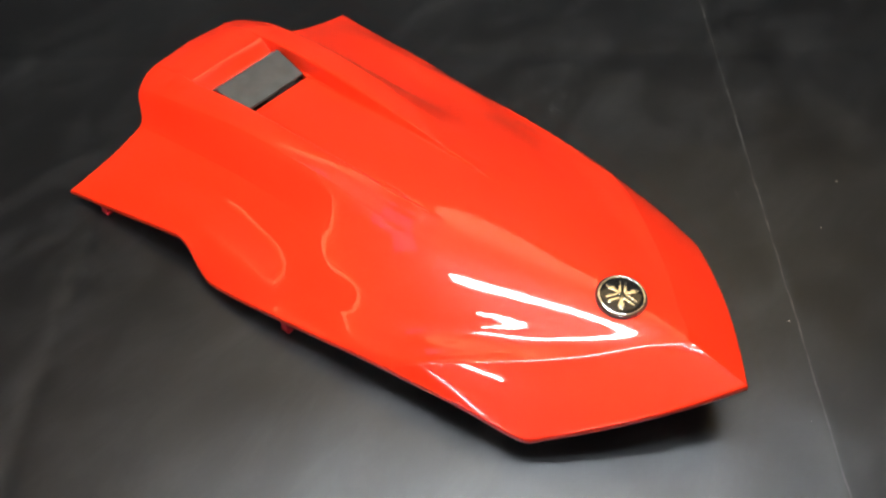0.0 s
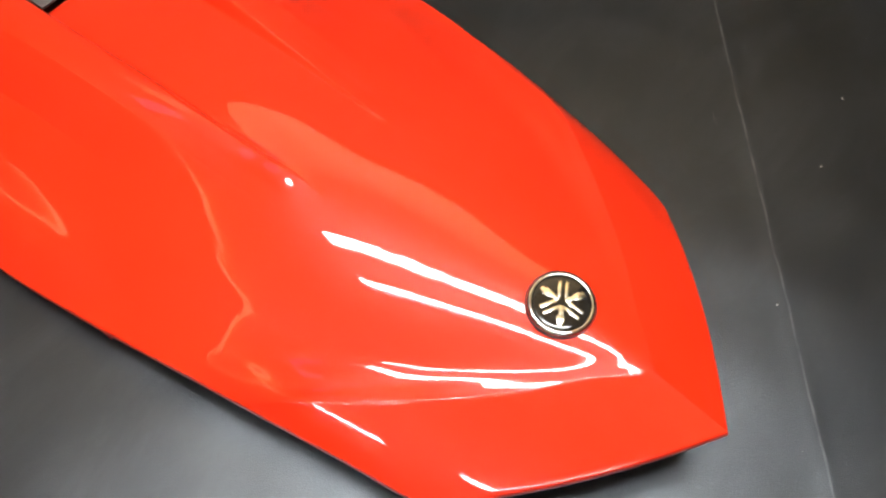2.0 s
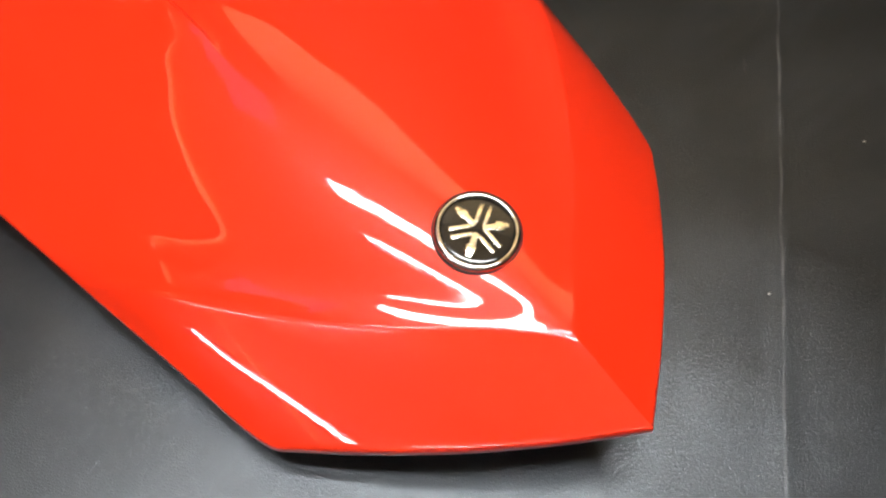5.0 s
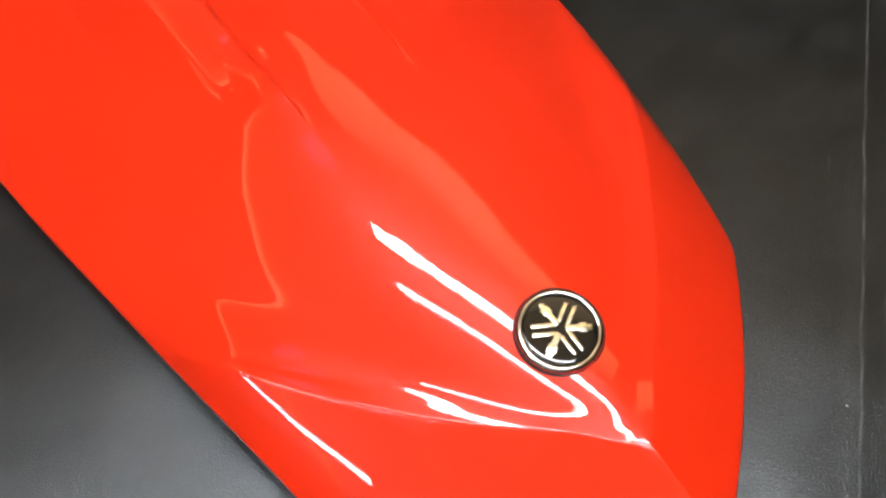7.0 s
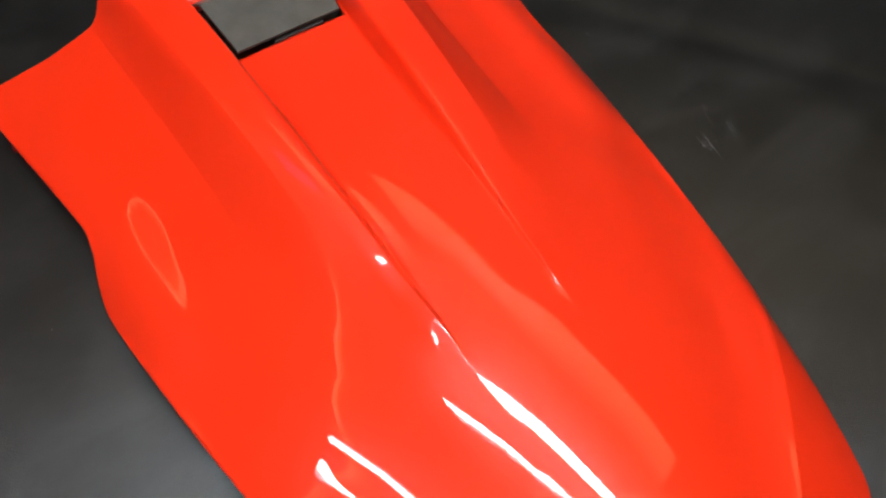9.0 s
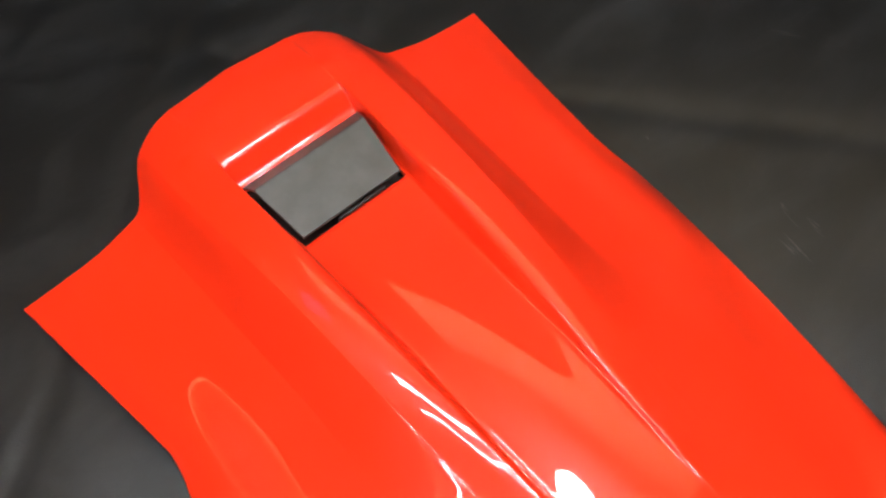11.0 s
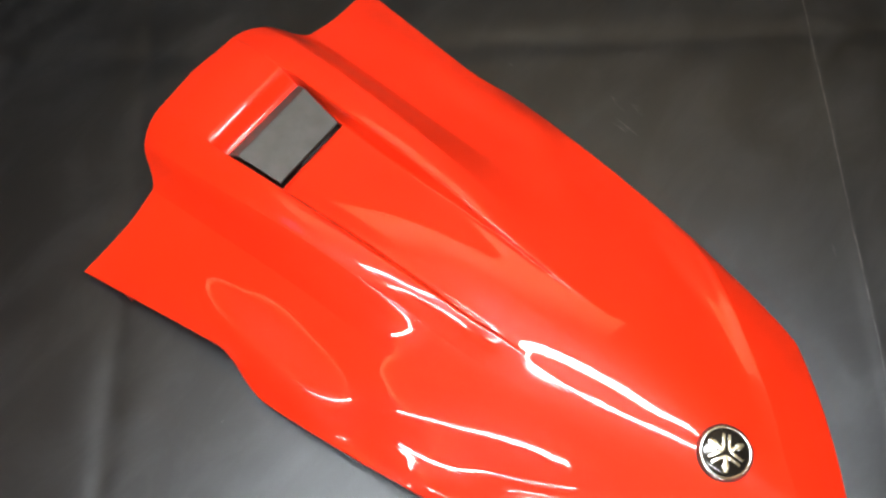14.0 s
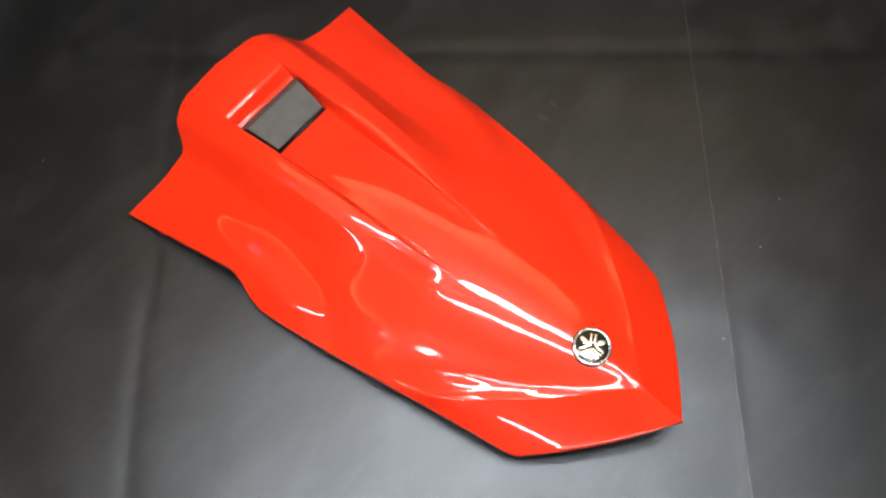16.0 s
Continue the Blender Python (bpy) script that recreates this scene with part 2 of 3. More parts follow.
def make_cove_light():
    """Warm glowing strip in a dark channel, where the wall meets the ceiling."""
    long = A1 - A0 - 0.06
    lamp = thing("cove_light", Matrix.Translation(spot((A0 + A1) / 2, C0 + 0.003, HIGH - 0.003)) @ pose(0, 0, 0, 0, 0, TURN), "long warm strip light along the top of a dark wall", "lamp")
    bm = bmesh.new()
    box(bm, (long, 0.030, 0.016), (0, -0.016, -0.098), bevel=0.002)
    part("channel", bm, DIM, lamp)
    bm = bmesh.new()
    box(bm, (long - 0.02, 0.020, 0.088), (0, -0.011, -0.045), bevel=0.006)
    part("diffuser", bm, STRIP, lamp, "warm glowing strip diffuser")


def make_ceiling_lamp():
    """Small square violet lamp set under the ceiling."""
    lamp = thing("ceiling_lamp", Matrix.Translation(spot(0.90, -1.55, HIGH - 0.002)) @ pose(0, 0, 0, 0, 0, TURN), "small square violet lamp on the ceiling", "lamp")
    for dx, dy, sx, sy in ((0, 0.19, 0.40, 0.02), (0, -0.19, 0.40, 0.02), (0.19, 0, 0.02, 0.358), (-0.19, 0, 0.02, 0.358)):
        bm = bmesh.new()
        box(bm, (sx, sy, 0.03), (dx, dy, -0.016), bevel=0.002)
        part("frame", bm, WHITE, lamp)
    bm = bmesh.new()
    box(bm, (0.356, 0.356, 0.016), (0, 0, -0.010), bevel=0.002)
    part("diffuser", bm, VIOLET, lamp, "dim violet glowing diffuser")


make_cove_light()
make_ceiling_lamp()
slab("wall_west", (0.1, C1 - C0 + 0.2, TALL), A0 - 0.05, (C0 + C1) / 2, MIDZ, WALLS, "plain painted room wall")
slab("wall_north", (A1 - A0 - 0.002, 0.1, TALL), (A0 + A1) / 2, C0 - 0.05, MIDZ, DIM, "plain dark painted room wall")
slab("wall_south", (A1 - A0 - 0.002, 0.1, TALL), (A0 + A1) / 2, C1 + 0.05, MIDZ, WALLS, "plain painted room wall")
T0, T1, D0, D1 = -0.62, 1.0, -1.12, 0.75    # the table top, along and across
slab("base", (T1 - T0, D1 - D0, -0.0075 - FLOOR), (T0 + T1) / 2, (D0 + D1) / 2, (FLOOR - 0.0075) / 2, TABLE, "plain grey table body under the mat")

FOLD_WEST, FOLD_SEAM, FOLD_NORTH = -0.390 * S, 0.0545 * S, 0.3325 * S


def mat_height(x, y):
    p = Vector((x, y, 0))
    a, c = p.dot(ALONG), p.dot(ACROSS)
    z = 0.0
    z += -0.0006 * math.exp(-((c - FOLD_WEST) / 0.009) ** 2)
    z += 0.0005 * math.exp(-((c - FOLD_SEAM) / 0.003) ** 2)
    z += -0.0007 * math.exp(-((a - FOLD_NORTH) / 0.011) ** 2)
    z += 0.0011 * (noise.noise((x * 5.0, y * 5.0, 0.3)) - 0.25)
    z += 0.0005 * noise.noise((x * 19.0, y * 19.0, 4.3))
    return min(z, 0.0016)


def make_mat():
    ga, gc = np.arange(T0, T1 + 0.001, 0.0055), np.arange(D0, D1 + 0.001, 0.0055)
    verts = []
    for a in ga:
        for c in gc:
            p = spot(a, c)
            verts.append((p.x, p.y, mat_height(p.x, p.y) - 0.0016))
    n = len(gc)
    faces = [(j * n + i, (j + 1) * n + i, (j + 1) * n + i + 1, j * n + i + 1) for j in range(len(ga) - 1) for i in range(n - 1)]
    me = bpy.data.meshes.new("mat")
    me.from_pydata(verts, [], [f[::-1] for f in faces])
    me.polygons.foreach_set("use_smooth", [True] * len(faces))
    me.materials.append(MAT)
    ob = new("mat", me)
    mod = ob.modifiers.new("thickness", "SOLIDIFY")
    mod.thickness, mod.offset = 0.0012, -1
    return tagged(ob, "black grained leatherette mat with fold lines and pale wear", "mat")


make_mat()


# ---- the red panel ----
def pchip(xs, ys, q):
    """Shape-keeping cubic through the knots."""
    xs, ys, q = np.asarray(xs, float), np.asarray(ys, float), np.asarray(q, float)
    h, d = np.diff(xs), np.diff(ys) / np.diff(xs)
    m = np.zeros(len(xs))
    for i in range(1, len(xs) - 1):
        if d[i - 1] * d[i] > 0:
            w1, w2 = 2 * h[i] + h[i - 1], h[i] + 2 * h[i - 1]
            m[i] = (w1 + w2) / (w1 / d[i - 1] + w2 / d[i])
    m[0], m[-1] = d[0], d[-1]
    i = np.clip(np.searchsorted(xs, q, side="right") - 1, 0, len(h) - 1)
    t = (q - xs[i]) / h[i]
    return ((1 + 2 * t) * (1 - t) ** 2 * ys[i] + t * (1 - t) ** 2 * h[i] * m[i] + t * t * (3 - 2 * t) * ys[i + 1] + t * t * (t - 1) * h[i] * m[i + 1])


def spline(xs, ys, q):
    """Natural cubic through the knots."""
    xs, ys, q = np.asarray(xs, float), np.asarray(ys, float), np.asarray(q, float)
    n, h = len(xs), np.diff(xs)
    A, r = np.eye(n), np.zeros(n)
    for i in range(1, n - 1):
        A[i, i - 1], A[i, i], A[i, i + 1] = h[i - 1], 2 * (h[i - 1] + h[i]), h[i]
        r[i] = 6 * ((ys[i + 1] - ys[i]) / h[i] - (ys[i] - ys[i - 1]) / h[i - 1])
    m = np.linalg.solve(A, r)
    i = np.clip(np.searchsorted(xs, q, side="right") - 1, 0, n - 2)
    a, b = (xs[i + 1] - q) / h[i], (q - xs[i]) / h[i]
    return a * ys[i] + b * ys[i + 1] + ((a ** 3 - a) * m[i] + (b ** 3 - b) * m[i + 1]) * h[i] ** 2 / 6


# the nose crease: how far back and how high it runs, by its distance from the middle
CH_X = (0, 0.0045, 0.016, 0.0265, 0.046, 0.0633, 0.0786, 0.092, 0.1018)
CH_Y = (0.0363, 0.040, 0.050, 0.060, 0.080, 0.100, 0.120, 0.139, 0.154)
CH_Z = (0.0490, 0.0486, 0.0468, 0.0454, 0.0426, 0.0401, 0.0359, 0.0307, 0.0238)

# lines along the panel from the nose crease to the tail: (y, x, z)
CENTRE = [(0.0363, 0, 0.0483), (0.055, 0, 0.0495), (0.077, 0, 0.05), (0.11, 0, 0.0525), (0.15, 0, 0.0543), (0.19, 0, 0.0561), (0.25, 0, 0.0557), (0.3, 0, 0.0524), (0.352, 0, 0.046), (0.393, 0, 0.0428), (0.406, 0, 0.0514), (0.42, 0, 0.0513), (0.436, 0, 0.0495), (0.449, 0, 0.0452)]
DECK = [(0.06, 0.013, 0.05), (0.11, 0.017, 0.051), (0.15, 0.0195, 0.053), (0.18, 0.0208, 0.0542), (0.2, 0.0213, 0.0545), (0.22, 0.0218, 0.0548), (0.26, 0.0226, 0.0535), (0.3, 0.0235, 0.051), (0.352, 0.0262, 0.0456), (0.393, 0.031, 0.0430), (0.406, 0.0312, 0.0509), (0.42, 0.0314, 0.0507), (0.447, 0.0318, 0.0444)]
RAIL = [(0.06, 0.0165, 0.0495), (0.11, 0.0195, 0.0505), (0.15, 0.0208, 0.0528), (0.18, 0.0216, 0.0541), (0.19, 0.0223, 0.0547), (0.2, 0.0232, 0.0553), (0.22, 0.0248, 0.0559), (0.25, 0.0264, 0.057), (0.28, 0.0281, 0.0584), (0.31, 0.0293, 0.059), (0.34, 0.0304, 0.0586), (0.37, 0.0312, 0.0562), (0.406, 0.0322, 0.0514), (0.42, 0.0322, 0.0506), (0.447, 0.0324, 0.0442)]
CROWN = [(0.075, 0.0195, 0.0473), (0.095, 0.0255, 0.0482), (0.13, 0.0325, 0.0488), (0.17, 0.0365, 0.0505), (0.21, 0.0395, 0.0518), (0.25, 0.0415, 0.0546), (0.31, 0.045, 0.058), (0.34, 0.047, 0.0574), (0.37, 0.0495, 0.054), (0.4, 0.0515, 0.049), (0.42, 0.0525, 0.045), (0.441, 0.052, 0.0385)]
FOOT = [(0.077, 0.036, 0.0444), (0.095, 0.0445, 0.0425), (0.13, 0.053, 0.0412), (0.17, 0.058, 0.0425), (0.21, 0.061, 0.0428), (0.25, 0.063, 0.0413), (0.3, 0.064, 0.0395), (0.35, 0.0665, 0.036), (0.4, 0.0692, 0.0302), (0.4214, 0.0703, 0.027)]
WING = [(0.13, 0.068, 0.0363), (0.17, 0.0745, 0.0349), (0.21, 0.0795, 0.0339), (0.25, 0.082, 0.032), (0.29, 0.083, 0.0304), (0.324, 0.084, 0.0308), (0.36, 0.085, 0.029), (0.4, 0.0865, 0.025), (0.421, 0.0879, 0.0211)]
FLANK = [(0.17, 0.09, 0.0284), (0.21, 0.097, 0.0266), (0.25, 0.101, 0.0275), (0.289, 0.1035, 0.0275), (0.324, 0.101, 0.0285), (0.36, 0.105, 0.0246), (0.4, 0.109, 0.0183), (0.4235, 0.1105, 0.014)]
EDGE = [(0.154, 0.1018, 0.0236), (0.18, 0.1062, 0.0225), (0.20, 0.1095, 0.0205), (0.22, 0.1128, 0.0185), (0.25, 0.1170, 0.0150), (0.276, 0.1202, 0.0120),
        (0.2895, 0.1212, 0.0110), (0.300, 0.1195, 0.0140), (0.316, 0.1148, 0.0203), (0.3244, 0.1138, 0.0220), (0.332, 0.1148, 0.0212), (0.38, 0.1225, 0.0140), (0.4267, 0.1300, 0.0078)]
LINES = (CENTRE, DECK, RAIL, CROWN, FOOT, WING, FLANK, EDGE)
START_X = (0.0, 0.005, 0.009, 0.0135, 0.030, 0.057, 0.082, 0.1018)
SPLIT = (7, 4, 6, 8, 6, 6, 6)
MARKS = (0.0, 0.36, 0.64, 0.76, 0.81, 1.0)
# height of the smooth dome ahead of the channel: rows by powers of y, columns by powers of x squared
DOME = [[0.053864, -0.043422, -0.074982, 0.242269, -0.137947],
        [0.004289, 0.040232, -0.044078, -0.318636, 0.264206],
        [-0.000598, -0.052199, 0.358566, -0.333295, 0.064382],
        [0.000133, -0.050025, -0.11204, 0.37781, -0.188978],
        [-0.000122, 0.053305, -0.116626, 0.038834, 0.0]]
INNER_Y, OUTER_Y = (0.20, 0.352, 0.393, 0.406), (0.22, 0.335, 0.375, 0.388)


def panel_rows():
    near = [0.0, 0.008, 0.013, 0.019, 0.028]
    v = near + list(np.linspace(0.04, MARKS[1], 26)) + list(np.linspace(MARKS[1], MARKS[2], 27))[1:]
    v += list(np.linspace(MARKS[2], MARKS[3], 9))[1:] + list(np.linspace(MARKS[3], MARKS[4], 6))[1:]
    v += list(np.linspace(MARKS[4], 0.985, 11))[1:] + [0.993, 1.0]
    return np.array(v)


SCOOP = [[-0.00028, -0.0077, 0.026456, -0.017626], [0.000968, -0.014989, 0.037451, -0.030017]]     # hollow that follows the nose crease: narrow and wide, by powers of x


def dome(x, y):
    x, y = np.asarray(x), np.asarray(y)
    u, w = (x / 0.11) ** 2, (y - 0.14) / 0.10
    z = sum(c * w ** i * u ** j for i, row in enumerate(DOME) for j, c in enumerate(row))
    m = np.sqrt(x * x + 0.006 ** 2)
    behind = y - 0.034 - 1.02 * m - 1.4 * m * m
    for wide, row in zip((0.020, 0.040), SCOOP):
        z = z + np.exp(-(behind / wide) ** 2) * sum(c * (m / 0.1) ** j for j, c in enumerate(row))
    return z


def crowd(i, u):
    """Columns stand closer beside the folds of the hump."""
    return {2: 1 - (1 - u) ** 2, 3: u * u * (3 - 2 * u), 4: 0.5 * u + 0.5 * u * u}.get(i, u)


def panel_net():
    """Grid of points: rows from the nose crease to the tail, columns from the middle to the edge."""
    v = panel_rows()
    cols = []
    for k, line in enumerate(LINES):
        x0 = START_X[k]
        y0, z0 = float(pchip(CH_X, CH_Y, x0)), float(pchip(CH_X, CH_Z, x0))
        knots = [(y0, x0, z0)] + [q for q in line if q[0] > y0 + 0.012]
        y, x, z = (np.array(c) for c in zip(*knots))
        mids = INNER_Y if k < 4 else OUTER_Y
        yy = np.interp(v, MARKS, (y0, *mids, y[-1]))
        how = pchip if k in (0, 1, 2, 7) else spline
        cols.append(np.stack([how(y, x, yy), yy, how(y, z, yy)], 1))
    cols = np.stack(cols, 1)
    net = []
    for row, at in zip(cols, v):
        d = np.concatenate([[0], np.cumsum(np.maximum(np.linalg.norm(np.diff(row, axis=0), axis=1), 1e-4))])
        q = np.concatenate([d[i] + (d[i + 1] - d[i]) * crowd(i, np.arange(n) / n) for i, n in enumerate(SPLIT)] + [[d[-1]]])
        q = np.insert(q, 1, q[1] * 0.35)
        fold = min(1.0, max(0.0, (at - 0.35) / 0.17))
        fold = fold * fold * (3 - 2 * fold)
        bent = np.clip((q - d[2]) / (d[3] - d[2]), 0, 1) * np.clip((d[6] - q) / (d[6] - d[5]), 0, 1) * fold
        sharp = np.stack([pchip(d, row[:, a], q) for a in range(3)], 1)
        sharp[:, 2] = sharp[:, 2] * (1 - bent) + np.interp(q, d, row[:, 2]) * bent
        # ahead of the channel the section is one smooth curve from side to side
        some = [0, 3, 4, 5, 6, 7]
        dd = np.concatenate([-d[some][:0:-1], d[some]])
        flow = []
        for a in range(3):
            half = row[some, a]
            flow.append(spline(dd, np.concatenate([(-half if a == 0 else half)[:0:-1], half]), q))
        flow = np.stack(flow, 1)
        k = min(1.0, max(0.0, (at - 0.32) / 0.035))
        k = k * k * (3 - 2 * k)
        far = np.clip((q - d[3]) / (d[4] - d[3]), 0, 1)[:, None]
        tail = min(1.0, max(0.0, (at - 0.35) / 0.17))
        k = k * (1 - far) + (0.2 + 0.8 * tail) * k * far
        line = flow * (1 - k) + sharp * k
        # one smooth dome in front, meeting the edge line
        top = dome(line[:, 0], line[:, 1])
        side = np.clip((q - d[5]) / (d[7] - d[5]), 0, 1)
        top = top + (row[7, 2] - top[-1]) * side * side * (3 - 2 * side)
        outer = np.clip((line[:, 0] - 0.045) / 0.03, 0, 1)
        back = np.clip((line[:, 1] - 0.150 - 0.060 * outer) / (0.062 + 0.018 * outer), 0, 1)
        back = back * back * (3 - 2 * back)
        line[:, 2] = top * (1 - back) + line[:, 2] * back
        net.append(line)
    return v, np.array(net)


def relax(net, v):
    """Even out the height between the lines; the walls of the channel, the edges and the tail opening stay."""
    rows, n, _ = net.shape
    keep = np.zeros((rows, n))
    deck = SPLIT[0] + 1
    for i in range(rows):
        sharp = min(1.0, max(0.0, (v[i] - 0.325) / 0.03))
        keep[i, deck - 1:deck + SPLIT[1] + 2] = sharp
        if MARKS[2] - 0.02 <= v[i] <= MARKS[4] + 0.03:
            keep[i, :deck + SPLIT[1] + 2] = 1
        tail = min(1.0, max(0.0, (v[i] - 0.36) / 0.16))
        tail = 0.985 * tail * tail * (3 - 2 * tail)
        foot, crown = sum(SPLIT[:4]) + 1, sum(SPLIT[:3]) + 1
        keep[i, foot - 2:foot + 3] = np.maximum(keep[i, foot - 2:foot + 3], tail)
        keep[i, crown - 2:crown + 3] = np.maximum(keep[i, crown - 2:crown + 3], tail)
    keep[:2], keep[-1], keep[:, -1] = 1, 1, 1
    keep = np.maximum(keep, np.clip((0.205 + 0.075 * np.clip((net[:, :, 0] - 0.045) / 0.03, 0, 1) - net[:, :, 1]) / 0.05, 0, 1))
    ease = np.clip((v - 0.5) / 0.15, 0, 1)[:, None]
    z = net[:, :, 2].copy()
    x = np.concatenate([-net[:, 1:2, 0], net[:, :, 0]], 1)
    gap = np.maximum(np.diff(x, axis=1), 1e-5)
    near_x = gap[:, :-1] / (gap[:, :-1] + gap[:, 1:])
    gap = np.maximum(np.diff(net[:, :, 1], axis=0), 1e-5)
    near_y = gap[:-1] / (gap[:-1] + gap[1:])
    for _ in range(16):
        full = np.concatenate([z[:, 1:2], z], 1)
        lat = full[:, :-2] + (full[:, 2:] - full[:, :-2]) * near_x
        lon = z.copy()
        lon[1:-1] = z[:-2] + (z[2:] - z[:-2]) * near_y
        want = z.copy()
        want[:, :-1] = 0.5 * lat + 0.5 * lon[:, :-1]
        z = np.where(keep > 0.99, z, z + (want - z) * 0.5 * (1 - keep) * (1 - 0.75 * ease))
    net[:, :, 2] = z
    return net


# height of the nose facets by powers of x and y
FACET = {(0, 0): 0.059046, (1, 0): -0.03304, (0, 1): 0.017001, (2, 0): 0.003727, (1, 1): 0.005735,
         (0, 2): -0.004978, (3, 0): -0.02074, (2, 1): 0.002669, (1, 2): 0.002409, (0, 3): -0.004428}


def facet_height(x, y):
    return sum(c * (x / 0.1) ** i * ((y - 0.08) / 0.08) ** j for (i, j), c in FACET.items())


def bell(t):
    """Uniform cubic B-spline bump of half-width 2."""
    t = np.abs(t)
    return np.where(t < 1, 2 / 3 - t * t + t ** 3 / 2, np.where(t < 2, (2 - t) ** 3 / 6, 0.0))


# fine shape of the hollow behind the crease: rows by distance from the middle, columns by distance behind the crease
HOLLOW = [[-0.27, -0.11, -0.38, 0.02, 0.16, 0.40, 0.06],
          [-0.17, 0.23, 0.16, 0.03, 0.05, -0.11, -0.06],
          [-0.02, -0.14, -0.08, 0.12, 0.00, 0.10, 0.12],
          [0.02, -0.50, 0.39, 0.55, 0.84, 0.66, 0.23],
          [-0.41, 0.45, -0.00, 1.79, 1.52, 0.81, 0.20],
          [-1.13, 1.35, 1.08, -0.47, -1.09, -1.46, -0.74],
          [-1.98, -3.06, -4.43, -3.05, -1.95, -0.95, -0.65]]
# fine shape of the deck and the flanks: rows by distance from the middle, columns along the panel
SWELL = [[0.34, 0.71, 0.41, 0.49, 0.58, 1.16, 0.38, 0.06, 0.11],
         [0.15, 0.32, 0.34, 1.15, 0.43, 0.89, 1.47, 1.38, 1.03],
         [-0.07, 0.05, 0.02, -0.50, -3.78, -2.43, -0.82, -0.16, -0.13],
         [-0.18, 0.22, 0.48, 0.29, -0.28, -1.20, -0.82, -0.48, -0.40],
         [-0.96, 0.05, 0.61, 0.35, 0.12, 0.22, 0.18, -0.01, -0.20],
         [-0.05, 0.63, 2.50, 2.44, 0.60, 0.86, 1.11, 0.56, 0.07],
         [1.19, 0.76, 2.50, 2.32, 1.96, -0.24, -0.57, -0.19, -0.07],
         [2.80, 2.43, 3.04, 3.55, 3.54, 0.65, -0.41, -0.34, -0.23]]


def fine_shape(x, y, edge):
    m = np.sqrt(x * x + 0.006 ** 2)
    behind = y - 0.034 - 1.02 * m - 1.4 * m * m
    z = np.zeros_like(x)
    lift = 1 - np.exp(-(np.maximum(behind, 0) / 0.005) ** 2)
    rim = np.clip((edge - x) / 0.016, 0, 1)
    rim = rim * rim * (3 - 2 * rim)
    for i, row in enumerate(HOLLOW):
        across = bell((x - 0.016 * i) / 0.016) + (bell((x + 0.016 * i) / 0.016) if i else 0)
        for j, c in enumerate(row):
            z = z + 0.001 * c * across * bell((behind - 0.013 * j) / 0.013) * lift * rim
    for i, row in enumerate(SWELL):
        across = bell((x - 0.016 * i) / 0.016) + (bell((x + 0.016 * i) / 0.016) if i else 0)
        for j, c in enumerate(row):
            z = z + 0.001 * c * across * bell((y - 0.145 - 0.018 * j) / 0.018) * rim
    return z


# height of the deck between the rails: rows by powers of x squared, columns by powers of y
DECK_TOP = [[0.05415, -0.00624, -0.00307, 0.00104, 0.00039, -0.00011],
            [-0.00151, 0.00175, -0.00054, -0.00080, 0.00024],
            [0.00034, -0.00121, 0.00054, 0.00085]]


def level_deck(net):
    """Lay the deck on one smooth sheet that ends at the foot of the rails."""
    x, y = net[:, :, 0], net[:, :, 1]
    top = sum(c * ((y - 0.28) / 0.07) ** i * (x / 0.02) ** (2 * j) for j, row in enumerate(DECK_TOP) for i, c in enumerate(row))
    foot = np.interp(y, (0.19, 0.2, 0.22, 0.26, 0.3, 0.352), (0.0190, 0.0203, 0.0212, 0.0220, 0.0229, 0.0256))
    part_x = np.clip((foot + 0.0022 - x) / 0.0026, 0, 1)
    part_y = np.clip((y - 0.184) / 0.045, 0, 1) * np.clip((0.352 - y) / 0.012, 0, 1)
    share = part_x * part_x * (3 - 2 * part_x) * part_y * part_y * (3 - 2 * part_y)
    net[:, :, 2] += (top - net[:, :, 2]) * share


def raise_crest(net):
    """A low sharp crest where each rail begins, falling away outwards."""
    x, y = net[:, :, 0], net[:, :, 1]
    crest = np.interp(y, (0.18, 0.2, 0.22, 0.25, 0.28), (0.0216, 0.0232, 0.0248, 0.0264, 0.0281))
    foot = crest - np.interp(y, (0.18, 0.2, 0.22, 0.25), (0.0012, 0.0020, 0.0027, 0.0036))
    up = np.clip((x - foot) / (crest - foot), 0, 1)
    down = np.clip(1 - (x - crest) / 0.018, 0, 1)
    tall = np.interp(y, (0.182, 0.196, 0.210, 0.235, 0.275), (0, 0.0005, 0.0010, 0.0010, 0))
    net[:, :, 2] += tall * up * up * (3 - 2 * up) * down * down


FINER = 3
RAIL_ARCH = 0.0007


